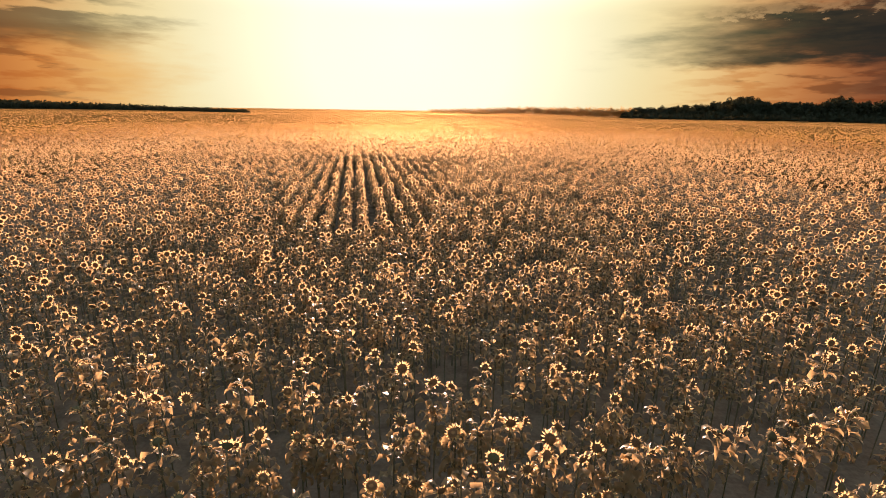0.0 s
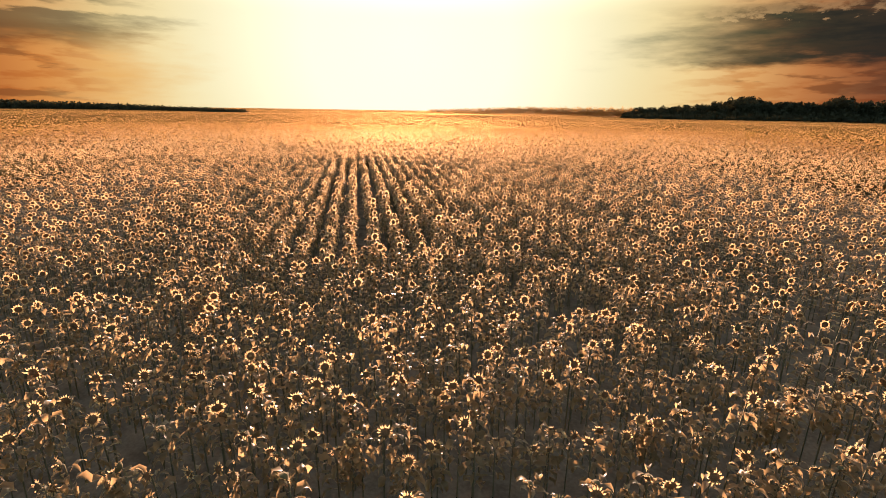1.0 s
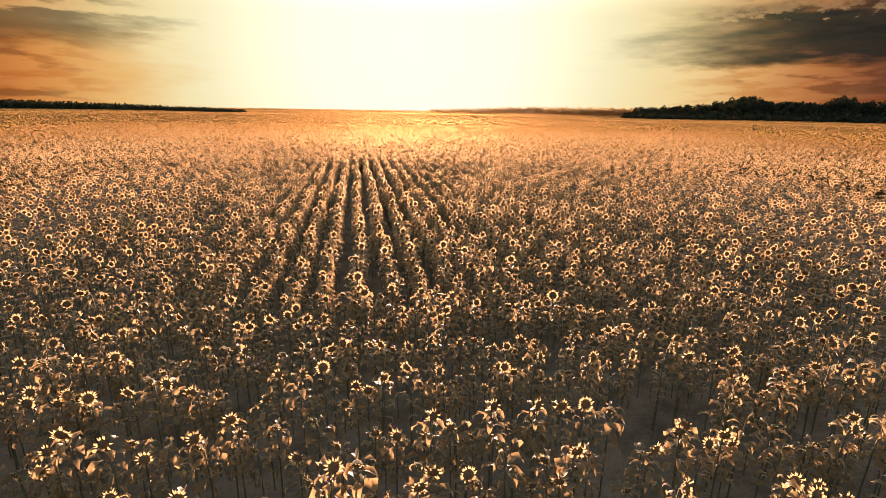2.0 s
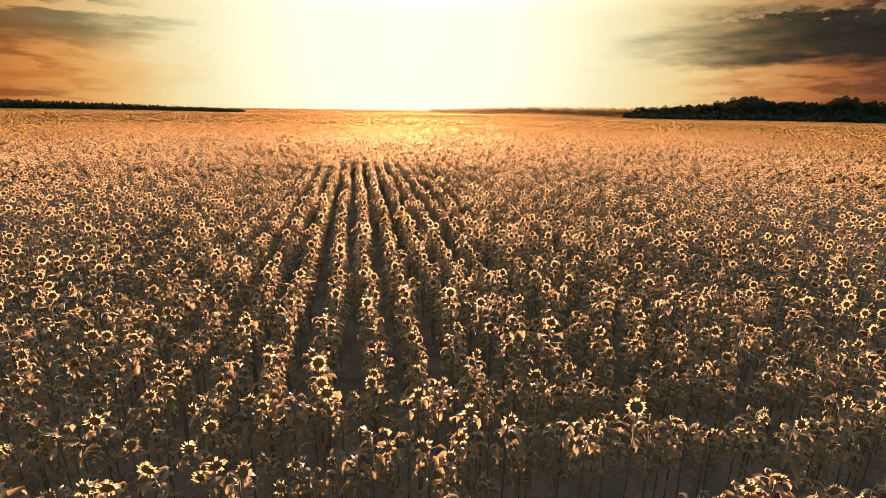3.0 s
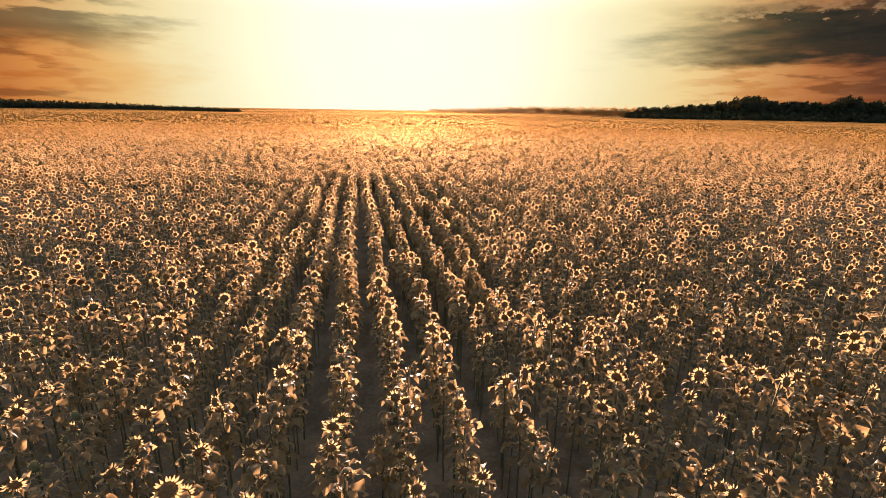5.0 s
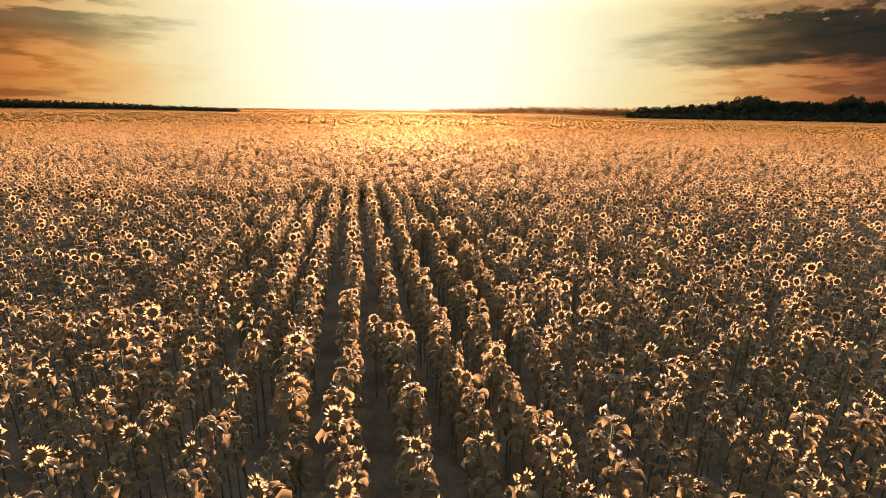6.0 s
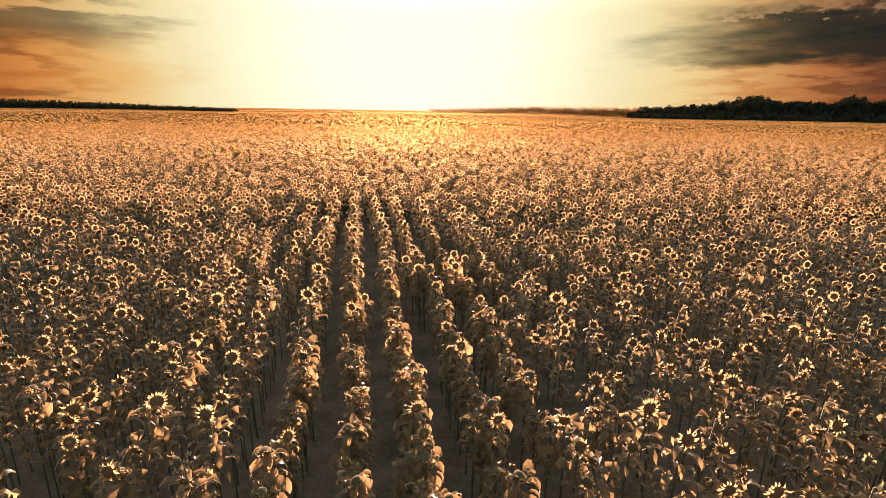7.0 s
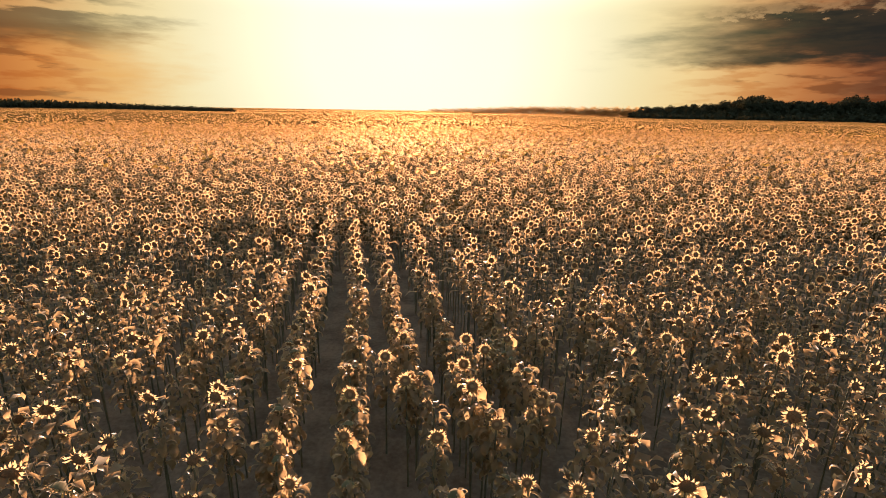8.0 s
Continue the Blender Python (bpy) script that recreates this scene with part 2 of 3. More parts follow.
def leaf_blade(rng, length, stations, az, z0, droop):
    """A heart-shaped leaf on its stalk, folded along the midrib and hanging over."""
    stalk = length * rng.uniform(0.25, 0.45)
    out = np.array((math.cos(az), math.sin(az), 0))
    side = np.array((-math.sin(az), math.cos(az), 0))
    rise = rng.uniform(0.3, 0.7)
    base = out * (0.012 + stalk * math.cos(rise)) + np.array((0, 0, z0 + stalk * math.sin(rise)))
    root = out * 0.012 + np.array((0, 0, z0))
    widths = {6: (0.38, 0.90, 1.0, 0.78, 0.42, 0.0), 4: (0.34, 0.92, 0.60, 0.0), 3: (0.5, 0.85, 0.0)}[stations]
    half = length * rng.uniform(0.13, 0.31)
    cup = rng.uniform(0.15, 1.0)
    verts, tris = [], []
    ang, p, step = rise * 0.35, base.copy(), length / (stations - 1)
    twist = rng.uniform(-0.35, 0.35)
    swell, start = rng.uniform(0.1, 0.5) * half, rng.uniform(0, 6.28)
    for i, w in enumerate(widths):
        up = np.array((0, 0, 1)) * math.cos(ang) - out * math.sin(ang)
        rim = side * math.cos(twist) + up * math.sin(twist)
        wave = swell * math.sin(start + i * 6.6 / stations)
        if w:
            lift = up * (cup * half * w)
            verts += [p + rim * half * w + lift + up * wave, p, p - rim * half * w + lift - up * wave]
        else:
            verts.append(p)
        p = p + step * (out * math.cos(ang) + np.array((0, 0, 1)) * math.sin(ang))
        ang -= droop / (stations - 1)
    for i in range(stations - 2):
        a = 3 * i
        tris += [(a, a + 1, a + 4), (a, a + 4, a + 3), (a + 1, a + 2, a + 5), (a + 1, a + 5, a + 4)]
    a, tip = 3 * (stations - 2), 3 * (stations - 1)
    tris += [(a, a + 1, tip), (a + 1, a + 2, tip)]
    k = len(verts)
    verts += [root + side * 0.006, root - side * 0.006, root + np.array((0, 0, 0.01))]
    tris += [(k, k + 1, 1), (k + 1, k + 2, 1), (k + 2, k, 1)]
    return np.array(verts), np.array(tris)


def sunflower_parts(rng, detail, upward=None):
    """The parts of one sunflower whose face looks to -y: name, verts, tris, material key."""
    parts = []
    high = rng.uniform(1.38, 1.62)
    lean = rng.uniform(-0.05, 0.05, 2)
    tilt = rng.normal(-0.75, 0.18) if rng.random() < 0.24 else np.clip(rng.normal(-0.05, 0.28), -0.6, 0.5)
    if detail < 1:
        tilt = 0.7 * tilt
    if upward is not None:
        tilt, high = upward, 1.47
    turn = rng.normal(0, 0.3)
    face = np.array((math.sin(turn) * math.cos(tilt), -math.cos(turn) * math.cos(tilt), math.sin(tilt)))
    centre = np.array((lean[0], lean[1], high)) + face * 0.075
    top = np.array((lean[0], lean[1], high - 0.02))
    if detail > 0:
        sides = 6 if detail == 2 else 3
        line = [(0, 0, 0), (lean[0] * 0.2, lean[1] * 0.2, high * 0.35), (lean[0] * 0.6, lean[1] * 0.6, high * 0.72),
                top - np.array((0, 0, 0.07)), top + face * 0.02, centre - face * 0.02]
        if detail < 2:
            line = [line[0], line[2], line[4], line[5]]
        radii = np.linspace(0.013, 0.008, len(line))
        parts.append(("stem", *strip(line, sides, radii), "stem"))
    count = {2: 32, 1: 20, 0.5: 8, 0: 4, -1: 1, -2: 2, -3: 1}[detail]
    stations = {2: 6, 1: 4 if rng.random() < 0.8 else 3, 0.5: 3, 0: 3, -1: 3, -2: 3, -3: 3}[detail]
    az = rng.uniform(0, 6.28)
    for k in range(count):
        up = (k + 0.5) / count
        z0 = high * ((0.56 + 0.41 * up) if detail not in (-1, -3) else 0.80 + 0.08 * up)
        length = (0.215 - 0.07 * up) * (0.85 if up < 0.3 else 1) * rng.uniform(0.72, 1.22) * (1.2 if detail in (0, 0.5) else 1.6 if detail < 0 else 0.98 if detail == 1 else 0.9)
        v, t = leaf_blade(rng, length, stations, az, z0, rng.uniform(2.2, 3.4) if up < 0.3 else rng.uniform(1.4, 3.2))
        v[:, :2] += lean * (z0 / high) ** 2
        if detail == 1:
            t = t[:-2]
        elif detail < 1:
            t = t[:-3] if detail >= 0 else t[[4, 5]] if detail == -3 else t[[0, 2, 4, 5]]
        parts.append(("leaf" if detail < 2 or k % 2 else "withered_leaves", v, t, "leaf"))
        az += 2.4 + rng.uniform(-0.4, 0.4)
    # head: a green cup behind, a domed disc, ray petals round it
    u = np.cross(face, (0, 0, 1))
    u /= np.linalg.norm(u)
    w = np.cross(u, face)
    core = rng.uniform(0.046, 0.062) * (1.12 if detail < 1 else 1)
    ring = {2: 14, 1: 9, 0.5: 7, 0: 6, -1: 4, -2: 4, -3: 3}[detail]
    qs = 2 * math.pi * np.arange(ring) / ring
    circle = np.cos(qs)[:, None] * u + np.sin(qs)[:, None] * w
    if detail >= 1:
        v = np.vstack([centre + circle * core * 1.12, centre - face * 0.035 + circle * core * 0.55, centre[None] - face * 0.045])
        t = []
        for k in range(ring):
            j = (k + 1) % ring
            t += [(k, ring + k, ring + j), (k, ring + j, j), (ring + k, 2 * ring, ring + j)]
        parts.append(("flower_head", v, np.array(t), "bract"))
    if detail >= 1:
        v = np.vstack([centre + circle * core, centre + face * 0.016 + circle * core * 0.68, centre[None] + face * 0.012])
        t = []
        for k in range(ring):
            j = (k + 1) % ring
            t += [(k, j, ring + j), (k, ring + j, ring + k), (ring + k, ring + j, 2 * ring)]
    else:
        v = np.vstack([centre + face * 0.008 + circle * core, centre[None] + face * 0.014])
        t = [(k, (k + 1) % ring, ring) for k in range(ring)]
    parts.append(("disc", v, np.array(t), "disc"))
    rays = {2: 32, 1: 20, 0.5: 13, 0: 11, -1: 7, -2: 5, -3: 5}[detail]
    reach = core + rng.uniform(0.034, 0.050) * (0.85 if detail < 1 else 1)
    # the rays stand on a narrow collar round the disc
    verts, tris = [], []
    if detail == 2:
        verts = [*(centre + circle * core * 0.86), *(centre + circle * core * 1.02 + face * 0.003)]
        tris = [f for k in range(ring) for f in ((k, (k + 1) % ring, ring + (k + 1) % ring), (k, ring + (k + 1) % ring, ring + k))]
    worn = rng.uniform(0.0, 0.25)
    for k in range(rays):
        if detail >= 1 and rng.random() < worn:
            continue
        q = 2 * math.pi * (k + rng.uniform(-0.3, 0.3)) / rays
        d, e = math.cos(q) * u + math.sin(q) * w, -math.sin(q) * u + math.cos(q) * w
        long = reach * rng.uniform(0.85, 1.12)
        wide = core * math.pi / rays * (0.95 if detail >= 1 else 1.1)
        bend = rng.uniform(-0.02, 0.03)
        a = len(verts)
        p0, p1, p2 = centre + d * core * 0.9, centre + d * (core + 0.45 * (long - core)) + face * (bend + 0.008), centre + d * long + face * bend * rng.uniform(0.2, 1.4)
        if detail >= 1:
            verts += [p0 + e * wide * 0.6, p0 - e * wide * 0.6, p1 + e * wide * 1.1, p1 - e * wide * 1.1, p2]
            tris += [(a, a + 1, a + 3), (a, a + 3, a + 2), (a + 2, a + 3, a + 4)]
        else:
            verts += [p0 + e * wide * 1.5, p0 - e * wide * 1.5, p2]
            tris += [(a, a + 1, a + 2)]
    parts.append(("petals", np.array(verts), np.array(tris), "petal"))
    return parts


SURFACES = ("petal", "leaf", "stem", "disc", "bract")


def joined(parts):
    verts, tris, index, n = [], [], [], 0
    for _, v, t, key in parts:
        verts.append(v)
        tris.append(t + n)
        index += [SURFACES.index(key)] * len(t)
        n += len(v)
    return np.vstack(verts), np.vstack(tris), np.array(index)


def crop(name, spots, detail, variants, label):
    """Many sunflowers as one mesh: spots are x, y, z, turn, scale."""
    rng = np.random.default_rng(int(46 + 2 * detail))
    pick = rng.integers(0, variants, len(spots))
    V, T, M, n = [], [], [], 0
    for k in range(variants):
        v, t, m = joined(sunflower_parts(rng, detail))
        s = spots[pick == k]
        if not len(s):
            continue
        c, d = np.cos(s[:, 3])[:, None], np.sin(s[:, 3])[:, None]
        x = (v[None, :, 0] * c - v[None, :, 1] * d) * s[:, 4:5] + s[:, 0:1]
        y = (v[None, :, 0] * d + v[None, :, 1] * c) * s[:, 4:5] + s[:, 1:2]
        z = v[None, :, 2] * s[:, 4:5] + s[:, 2:3]
        V.append(np.stack([x, y, z], -1).reshape(-1, 3))
        T.append((t[None] + (n + len(v) * np.arange(len(s)))[:, None, None]).reshape(-1, 3))
        M.append(np.tile(m, len(s)))
        n += len(v) * len(s)
    ob = new(name, tri_mesh(name, np.vstack(V), np.vstack(T), [hazed_petal if k == "petal" and detail == -3 else JOINED[k] for k in SURFACES], np.concatenate(M)))
    return tagged(ob, label, "sunflowers", kind="stuff")


# ---------------------------------------------------------------- ground


def build_ground():
    r = np.concatenate([[0], np.geomspace(4, 4800, 90)])
    a = np.linspace(0, 2 * math.pi, 181)[:-1]
    R, A = np.meshgrid(r[1:], a, indexing="ij")
    x, y = np.concatenate([[0], (R * np.sin(A)).ravel()]), np.concatenate([[15], 15 + (R * np.cos(A)).ravel()])
    verts = np.stack([x, y, ground_z(x, y)], -1)
    n = len(a)
    k = np.arange(n)
    tris = [np.stack([np.zeros(n, int), 1 + (k + 1) % n, 1 + k], -1)]
    for i in range(len(r) - 2):
        p, q = 1 + i * n + k, 1 + i * n + (k + 1) % n
        tris += [np.stack([p, q, q + n], -1), np.stack([p, q + n, p + n], -1)]
    tagged(new("ground", tri_mesh("ground", verts, np.vstack(tris)[:, ::-1], [soil])), "dry brown tilled soil of the field, reaching to the horizon", "ground", kind="structure")


build_ground()

# ---------------------------------------------------------------- the crop
ROW = 0.710                                   # metres between rows
ALONG = np.array((-0.1445, 0.9895))           # the rows run a little to the left of the flight
ACROSS = np.array((0.9895, 0.1445))
HEADLAND = 17.2                               # up to here the rows run crosswise
CLOSED = 45.0                                 # from here on the leaves meet across the rows
rng = np.random.default_rng(7)


def nearness(x, y):
    """About how near the flight comes to a spot that it can see."""
    return np.maximum(np.maximum(3.5, np.abs(x) * 1.35), y - 32.5)


def sown():
    """All plants: x, y, z, turn, scale."""
    spots = []
    # lengthwise rows beyond the headland
    for k in range(-260, 290):
        c = 1.63 + ROW * k
        a = np.concatenate([np.arange(HEADLAND, CLOSED, 0.23), np.arange(CLOSED, 175, 0.155)])
        a = a + rng.uniform(-0.09, 0.09, len(a))
        # past the open stretch the stand closes between the rows
        shut = smoothstep(a + 1.5 * np.sin(k * 1.3), CLOSED - 1.5, CLOSED + 3)
        loose = 1 - smoothstep(a, 20, 33)
        # on one side of the flight the stand is less even and the lanes fill up
        wide = smoothstep(0.9895 * c - 0.1445 * a, 0.0, 1.6)
        cc = c + rng.normal(0, 0.045, len(a)) + wide * rng.uniform(-0.24, 0.24, len(a)) + loose * rng.uniform(-0.05, 0.05, len(a)) + 0.05 * np.sin(a * 0.45 + k * 2.1) + shut * rng.uniform(-0.33, 0.33, len(a))
        spots.append(np.stack([cc, a], -1))
    # crosswise rows of the headland, wider apart and patchy
    for k in range(0, 31):
        a = HEADLAND - 0.5 - 1.02 * k
        c = np.arange(-60, 70, 0.19)
        thin = np.sin(c * 0.83 + k * 1.7) + np.sin(c * 0.37 - k * 0.9) + np.sin(c * 1.9 + k * 2.3) * 0.7
        c = c[thin + rng.normal(0, 0.5, len(c)) > -2.1]
        spots.append(np.stack([c + rng.uniform(-0.09, 0.09, len(c)), a + rng.normal(0, 0.15, len(c)) + 0.10 * np.sin(c * 0.5 + k)], -1))
    s = np.vstack(spots)
    xy = s[:, :1] * ACROSS + s[:, 1:] * ALONG
    x, y = xy.T
    m = nearness(x, y)
    ahead = np.abs(x) < y + 2.5
    # to the sides and behind, where the flight never looks, the crop is drawn as simply as the far one
    m = np.where(ahead & (y > 1.5), m, 200.0)
    keep = ((m + rng.uniform(-22, 22, len(m)) < 88) | (m == 200)) & (rng.random(len(x)) > 0.05) & (ahead | ((np.abs(x) < 32) & (y > -9)))
    keep &= (m < 30) | (m == 200) | (rng.random(len(x)) < 0.90 - 0.25 * smoothstep(m, 60, 90))
    x, y, m = x[keep], y[keep], m[keep]
    turn = rng.normal(0, 0.45, len(x))
    odd = rng.random(len(x)) < 0.08
    turn[odd] = rng.uniform(-3.1, 3.1, odd.sum())
    size = rng.normal(1.0, 0.075, len(x)).clip(0.78, 1.18) * (1 - 0.06 * (y > CLOSED + 2))
    return np.stack([x, y, ground_z(x, y) - 0.01, turn, size], -1), m


# plants whose faces stand out along the way: x, y
HEADLAND_FACES = [
    (-2.14, 8.07), (-1.27, 5.21), (-1.61, 5.25), (-2.62, 4.68), (-1.82, 4.61), (2.51, 5.68), (-3.42, 7.95), (4.54, 9.25), (1.93, 4.30),
    (-0.29, 4.53), (-0.62, 4.47), (-0.12, 5.32), (0.09, 5.93), (-2.06, 6.36), (-0.99, 8.53), (-6.61, 11.73), (5.74, 9.51), (0.34, 5.31),
    (0.57, 9.13), (2.69, 9.03), (2.91, 8.93), (-0.31, 8.16), (-2.90, 10.63), (-4.80, 13.12), (-4.95, 14.32),
]
MIDDLE_FACES = [
    (-6.39, 26.87), (2.24, 27.17), (-4.95, 25.16), (-3.80, 25.79), (-3.81, 24.95), (-0.67, 23.80), (-0.26, 22.69), (0.37, 21.32), (0.82, 21.61),
    (3.23, 22.50), (3.61, 23.00), (5.00, 24.85), (3.94, 25.62), (2.79, 25.03), (1.81, 21.04), (-0.89, 21.09), (-0.45, 21.39), (-1.87, 21.84),
    (-1.40, 21.74), (-3.18, 22.94),
]
LATER_FACES = [
    (-0.79, 30.47), (-1.03, 30.84), (0.36, 29.04), (1.96, 29.36), (2.16, 30.13), (1.65, 29.96), (2.87, 30.38), (3.91, 30.83), (3.27, 31.19),
    (-2.44, 30.95), (-2.81, 30.88), (-2.72, 29.64), (-4.05, 32.95), (-3.64, 31.99), (-3.40, 34.73), (3.50, 35.37),
]
LAST_FACES = [
    (-5.50, 41.02), (-5.14, 41.12), (-7.70, 43.14), (-5.91, 40.45), (-3.64, 39.88), (-2.79, 40.33), (-2.65, 39.32), (-2.47, 38.27), (-3.34, 38.48),
    (-3.13, 37.97), (-3.82, 37.85), (-3.07, 37.62), (-2.90, 36.80), (-2.15, 36.66), (-1.27, 35.82), (-0.63, 38.03), (-0.31, 37.42), (-0.01, 37.00),
    (-0.03, 36.43), (0.62, 36.66), (0.75, 35.85), (0.44, 38.62), (0.71, 38.28), (1.73, 39.36), (2.85, 39.76), (3.18, 39.71), (2.47, 38.61),
    (2.36, 39.32), (3.37, 38.64), (2.45, 37.54), (1.51, 36.49), (1.16, 37.03), (1.18, 35.73), (3.21, 37.06), (4.48, 38.55), (5.76, 40.39),
    (5.16, 43.44), (2.60, 36.41),
]
faces = np.array(HEADLAND_FACES + MIDDLE_FACES + LATER_FACES + LAST_FACES)

spots, near = sown()
# room for those plants in the rows
clear_of = np.ones(len(spots), bool)
for fx, fy in faces:
    clear_of &= (np.abs(spots[:, 0] - fx) > 0.13) | (spots[:, 1] - fy < -0.42) | (spots[:, 1] - fy > 0.13)
spots, near = spots[clear_of], near[clear_of]
single = (np.abs(spots[:, 0] + 0.3) < 1.6) & (spots[:, 1] > 28.0) & (spots[:, 1] < 40.5)
crop("sunflower_stand", spots[(near < 9) & ~single], 1, 14, "ripening sunflowers in rows, yellow rays round dark discs")
crop("sunflower_rows", spots[(near >= 9) & (near < 17)], 0.5, 14, "dense rows of sunflowers facing away from the low sun")
crop("sunflower_field", spots[(near >= 17) & (near < 33)], 0, 14, "sunflowers standing close across the open field")
# the simpler drawing sets in bit by bit
near = np.where((near >= 36) & (near < 200), np.clip(near + rng.uniform(-16, 16, len(near)), 34, 190), near)
crop("distant_sunflowers", spots[(near >= 33) & (near < 56)], -1, 12, "far sunflowers merging into a golden field")
crop("farther_sunflowers", spots[(near >= 56) & (near < 200)], -3, 12, "golden sunflower heads far out in the field")
crop("outer_sunflowers", spots[near == 200], -2, 10, "sunflower rows of the same field beside and behind")


def build_canopy():
    """The closed leaf cover of the far crop."""
    xs = np.concatenate([np.linspace(-1900, -720, 25), np.linspace(-700, -130, 80), np.linspace(-126, 126, 112), np.linspace(130, 700, 80)])
    ys = np.concatenate([np.linspace(36, 150, 120), np.linspace(152, 860, 140), np.geomspace(880, 4000, 28)])
    X, Y = np.meshgrid(xs, ys, indexing="ij")
    r = np.random.default_rng(3)
    m = nearness(X, Y)
    lift = 0.78 + 0.20 * smoothstep(m, 24, 50) + 0.32 * smoothstep(m, 60, 110)
    Z = ground_z(X, Y) + lift + r.normal(0, 0.10, X.shape)
    X, Y = X + r.normal(0, 0.3, X.shape), Y + r.normal(0, 0.15, Y.shape)
    n, k = X.shape
    i, j = np.meshgrid(np.arange(n - 1), np.arange(k - 1), indexing="ij")
    a = (i * k + j).ravel()
    slope = (X / Y)[:-1, :-1]
    keep = (((m[:-1, :-1] > 38) | (Y[:-1, :-1] > CLOSED + 4)) & ((X[:-1, :-1] > -720) | (Y[:-1, :-1] > 860)) & ((Y[:-1, :-1] < 860) | ((slope > -0.45) & (slope < 0.12)))).ravel()
    a = a[keep]
    tris = np.vstack([np.stack([a, a + k, a + k + 1], -1), np.stack([a, a + k + 1, a + 1], -1)])
    verts = np.stack([X, Y, Z], -1).reshape(-1, 3)
    tagged(new("crop_canopy", tri_mesh("crop_canopy", verts, tris, [canopy_mat])), "closed leaf cover of the far sunflower field", "crop", kind="stuff")


build_canopy()


def build_far_heads():
    """Upright flower heads, a few together, out to the far edge of the field."""
    r = np.random.default_rng(5)
    d = 80 + 680 * r.random(76000) ** 1.8 + r.uniform(-24, 24, 76000)
    x = r.uniform(-1.0, 1.05, len(d)) * (d + 20)
    # on the open side the field runs on to the horizon
    beyond = 640 + 2400 * r.random(9000) ** 1.3
    x, d = np.append(x, r.uniform(-0.42, 0.08, 9000) * beyond), np.append(d, beyond)
    y = d
    z = ground_z(x, y) + r.normal(1.45, 0.1, len(d))
    w, h = r.uniform(0.09, 0.17, len(d)) * (1 + d / 500), r.uniform(0.07, 0.13, len(d)) * (1 + d / 700)
    q = r.normal(0, 0.4, len(d))
    c, s = np.cos(q) * w, np.sin(q) * w
    v = np.stack([np.stack([x - c, y - s, z - h * 0.3], -1), np.stack([x + c, y + s, z - h * 0.3], -1), np.stack([x + c * 0.4, y + s * 0.4, z + h], -1),
                  np.stack([x - c * 0.5, y - s * 0.5 - 0.06, z + h * 0.8], -1)], 1).reshape(-1, 3)
    a = 4 * np.arange(len(d))
    t = np.vstack([np.stack([a, a + 1, a + 2], -1), np.stack([a, a + 2, a + 3], -1)])
    tagged(new("far_flower_heads", tri_mesh("far_flower_heads", v, t, [hazed_petal, canopy_mat], np.tile(r.random(len(d)) < 0.45, 2), shade=False)), "golden flower heads towards the far edge of the field", "sunflowers", kind="stuff")


build_far_heads()

# ---------------------------------------------------------------- woods


def clump_crown(r, wide, high, base, count, size):
    """Many small leaf sprays spread through an uneven crown."""
    lumps = r.normal(0, 1, (7, 3))
    lumps = lumps / np.linalg.norm(lumps, axis=1)[:, None] * r.uniform(0.25, 0.62, (7, 1)) * np.array((wide, wide, high)) * 0.5
    pick = lumps[r.integers(0, 7, count)]
    d = r.normal(0, 1, (count, 3))
    d /= np.linalg.norm(d, axis=1)[:, None]
    p = pick + d * (r.uniform(0.35, 1.0, (count, 1)) ** 0.5) * np.array((wide, wide, high * 0.9)) * 0.27
    p[:, 2] += base + high * 0.5
    u = r.normal(0, 1, (count, 3))
    u /= np.linalg.norm(u, axis=1)[:, None]
    w = np.cross(u, d)
    w /= np.linalg.norm(w, axis=1)[:, None] + 1e-9
    s = size * r.uniform(0.6, 1.4, (count, 1))
    v = np.stack([p + u * s, p + w * s * 0.7, p - u * s, p - w * s * 0.7], 1).reshape(-1, 3)
    a = 4 * np.arange(count)
    return v, np.vstack([np.stack([a, a + 1, a + 2], -1), np.stack([a, a + 2, a + 3], -1)])


def build_tree(r, high):
    tree = new("tree")
    line = [(0, 0, -0.5), (0.1, 0, high * 0.25), (0.2, 0.1, high * 0.55), (0.1, 0.1, high * 0.8)]
    v, t = strip(line, 7, [0.45, 0.32, 0.2, 0.06])
    for _ in range(5):
        q, z = r.uniform(0, 6.28), r.uniform(0.28, 0.6) * high
        lv, lt = strip([(0.1, 0, z), (math.cos(q) * high * 0.12, math.sin(q) * high * 0.12, z + high * 0.1),
                        (math.cos(q) * high * 0.24, math.sin(q) * high * 0.24, z + high * 0.17)], 5, [0.14, 0.09, 0.03])
        t = np.vstack([t, lt + len(v)])
        v = np.vstack([v, lv])
    trunk = new("trunk", tri_mesh("trunk", v, t, [bark]))
    v, t = clump_crown(r, high * r.uniform(0.62, 0.85), high * 0.86, high * 0.14, 900, high * 0.035)
    crown = new("crown", tri_mesh("crown", v, t, [wood_leaf], shade=False))
    trunk.parent = crown.parent = tree
    return tagged(tree, "broadleaved tree, dark against the evening sky, in a wood", "tree", "trees of the wood beyond the field")


def skyline(az):
    """How high the wood's tops stand over the eye's level, in thousandths of their distance, by azimuth in degrees."""
    return float(np.interp(az, (20, 25, 29, 31.2, 32.8, 33.7, 36, 38.2, 39.3, 40.5, 44, 50), (11, 14, 19, 34, 34, 25, 26, 24, 38, 27, 25, 24)))


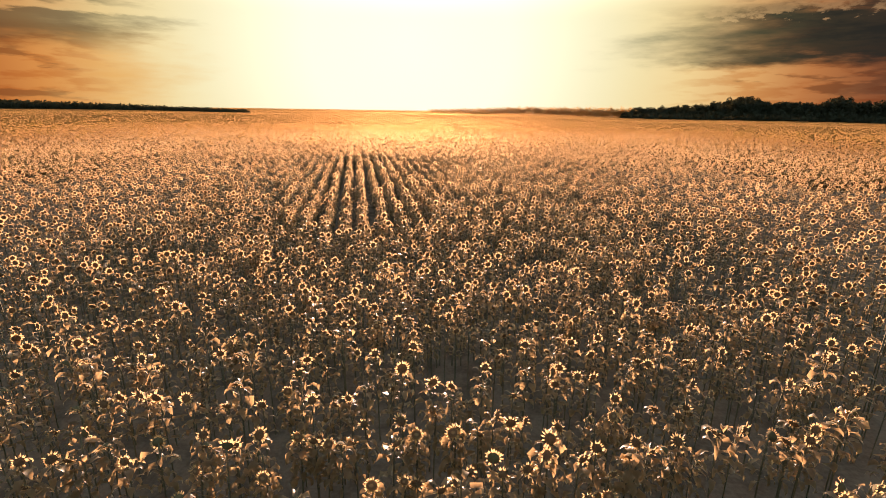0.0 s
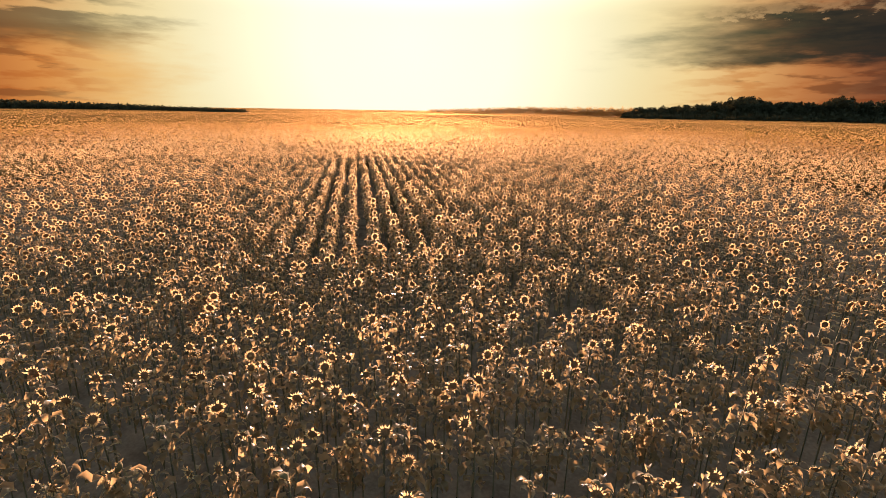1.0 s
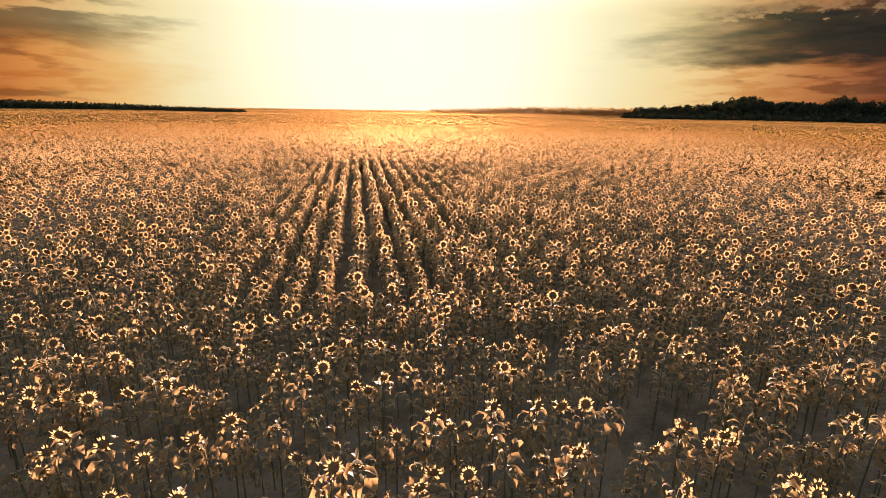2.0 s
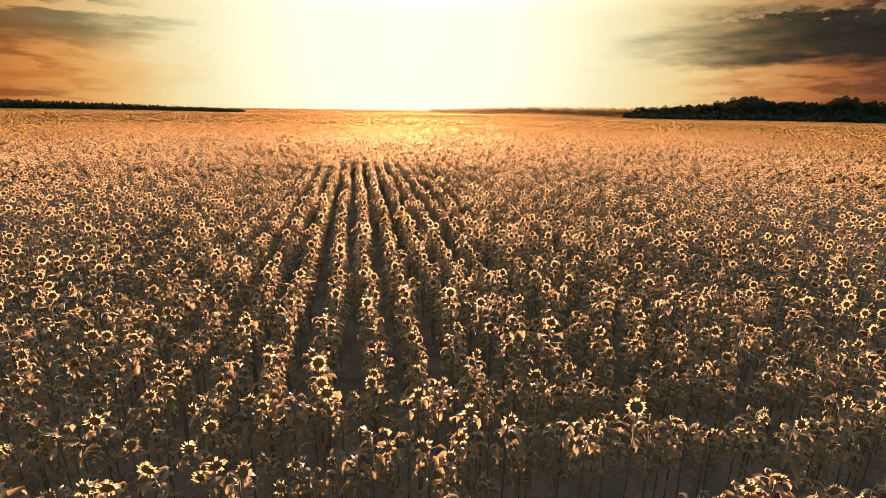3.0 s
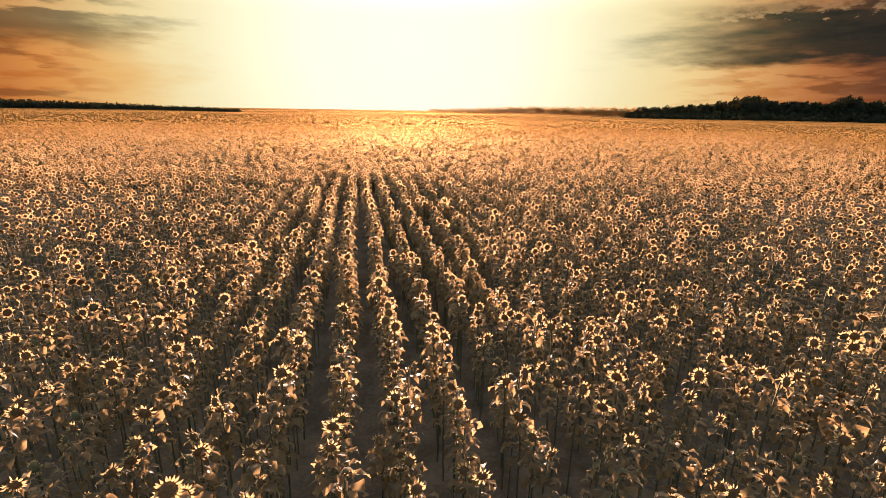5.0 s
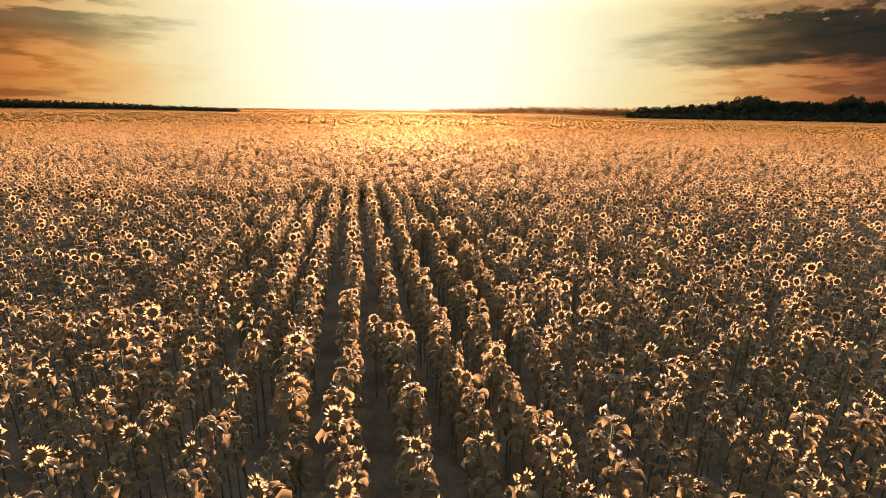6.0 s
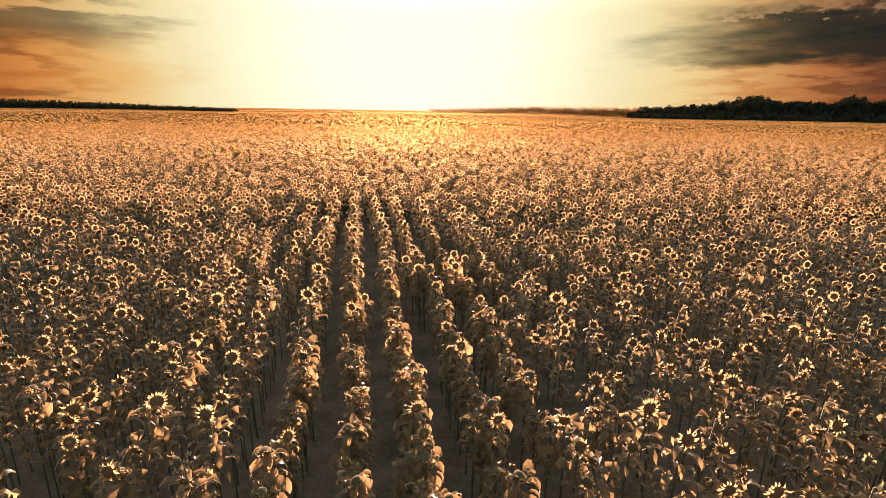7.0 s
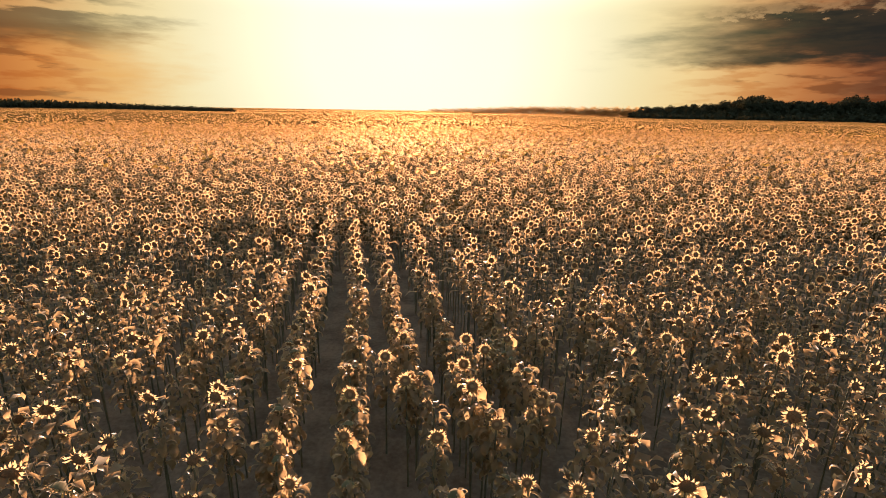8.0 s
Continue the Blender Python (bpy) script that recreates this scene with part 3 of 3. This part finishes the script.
def build_woods():
    r = np.random.default_rng(12)
    kinds = [build_tree(r, 15.0) for _ in range(6)]
    for k in range(140):
        az = 21.5 + 27 * (k + r.random()) / 140
        if k % 28 == 9:
            az = (31.3, 32.1, 32.7, 39.3, 35.6)[k // 28]
        d = r.uniform(1000, 1220)
        x, y = d * math.sin(radians(az)), d * math.cos(radians(az))
        z = float(ground_z(x, y))
        top = 5 + skyline(az) * d / 1000 * (1.05 if k % 28 == 9 else r.uniform(0.88, 1.15) if az < 30 else r.uniform(0.72, 1.0))
        s = min(max((top - z) / 15.0, 0.6), 2.3)
        m = pose(x, y, z, 0, 0, r.uniform(0, 360)) @ Matrix.Scale(s, 4)
        if k < 6:
            kinds[k].matrix_basis = m
        else:
            copy_thing(kinds[k % 6], Matrix()).matrix_basis = m


def build_undergrowth():
    """The closed mass of the wood on its slope, below the tree tops."""
    r = np.random.default_rng(31)
    V, T, n = [], [], 0
    for k in range(900):
        az = 21.0 + 31 * (k + r.random()) / 900
        d = r.uniform(840, 1150)
        f = (d - 840) / 310
        x, y = d * math.sin(radians(az)), d * math.cos(radians(az))
        low, top = float(ground_z(x, y)), 5 + skyline(az) * d / 1000 * 0.9
        h = 6 + max(0.0, top - low - 6) * f * r.uniform(0.7, 1.0)
        v, t = clump_crown(r, max(12.0, h * 0.9), h, 0, 60, 2.0)
        V.append(v + np.array((x, y, low - 0.5)))
        T.append(t + n)
        n += len(v)
    tagged(new("wood_mass", tri_mesh("wood_mass", np.vstack(V), np.vstack(T), [wood_leaf], shade=False)), "dense dark wood covering the slope beyond the field", "trees", kind="stuff")


def build_treeline(name, az0, az1, dist, tops, label, count, leaf, fill=52, deep=0.045, grain=0.11):
    """A far wood; tops: how high it stands over the eye's level, in thousandths of its distance, at its two ends."""
    r = np.random.default_rng(len(name) + count)
    V, T, n = [], [], 0
    for k in range(count):
        f = (k + r.random()) / count
        az = radians(az0 + (az1 - az0) * f)
        d = (dist[0] + (dist[1] - dist[0]) * f) * r.uniform(1 - deep, 1 + deep)
        x, y = d * math.sin(az), d * math.cos(az)
        z = float(ground_z(x, y))
        h = (5 + (tops[0] + (tops[1] - tops[0]) * f) * d / 1000) * r.uniform(0.93, 1.03) - z
        v, t = clump_crown(r, h * r.uniform(0.9, 1.4), h * 1.2, -h * 0.24, fill, h * grain)
        V.append(v + np.array((x, y, z)))
        T.append(t + n)
        n += len(v)
    tagged(new(name, tri_mesh(name, np.vstack(V), np.vstack(T), [leaf], shade=False)), label, "trees", kind="stuff")


build_woods()
build_undergrowth()
build_treeline("far_wood", -19.4, -50.0, (478, 700), (-0.8, 15.3), "long dark wood along the edge of the field", 620, wood_leaf)
# sparse crowns let bright sky through, haze imitated in their shape
build_treeline("distant_wood", 0.0, 11.0, (1250, 1150), (4.5, 13.3), "low wood far off on the horizon, haze worked into its colour", 120, hazed_leaf, 125, 0.004, 0.046)
build_treeline("horizon_wood", 11.0, 21.8, (1150, 1050), (13.3, 13.8), "level-topped far wood on the horizon, haze worked into its colour", 120, hazed_leaf, 125, 0.004, 0.046)

# ---------------------------------------------------------------- the sunflowers nearest to the flight


def build_sunflower(r, upward, label):
    plant = new("sunflower")
    head = None
    parts = sunflower_parts(r, 2, upward)
    # every other leaf, shrivelled and hanging among the rest, is left in one tangle
    v, t, _ = joined([p for p in parts if p[0] == "withered_leaves"])
    rest = [p for p in parts if p[0] != "withered_leaves"] + [("withered_leaves", v, t, "leaf")]
    for name, v, t, key in rest:
        ob = new(name, tri_mesh(name, v, t, [SINGLE[key]]))
        ob.parent = head if name in ("disc", "petals") else plant
        if name == "flower_head":
            head = ob
        if name == "withered_leaves":
            tagged(ob, "shrivelled drooping leaves", kind="stuff")
    return tagged(plant, label, "sunflower", "sunflowers in the rows")


def plant_row(kinds, places):
    for k, (x, y, z, turn, size) in enumerate(places):
        m = pose(x, y, z, 0, 0, math.degrees(turn)) @ Matrix.Scale(size, 4)
        if k < len(kinds):
            kinds[k].matrix_basis = m
        else:
            copy_thing(kinds[k % len(kinds)], Matrix()).matrix_basis = m


def plant_single():
    r = np.random.default_rng(21)
    kinds = []
    for k in range(10):
        tilt = float(r.normal(-1.05, 0.2) if k % 3 else r.normal(-0.1, 0.3))
        kinds.append(build_sunflower(r, tilt, "sunflower with a heavy nodding head on a bare lower stem" if tilt < -0.3 else
                                     "sunflower with yellow rays round a dark disc, standing in its row"))
    plant_row(kinds, spots[single])
    open_kinds = [build_sunflower(r, 0.1 + 0.06 * k, "sunflower in full bloom, broad face turned away from the sun") for k in range(6)]
    fz = ground_z(faces[:, 0], faces[:, 1]) - 0.01
    plant_row(open_kinds, np.column_stack([faces + (0, 0.07), fz, r.normal(0, 0.2, len(faces)), r.uniform(0.98, 1.03, len(faces))]))


plant_single()
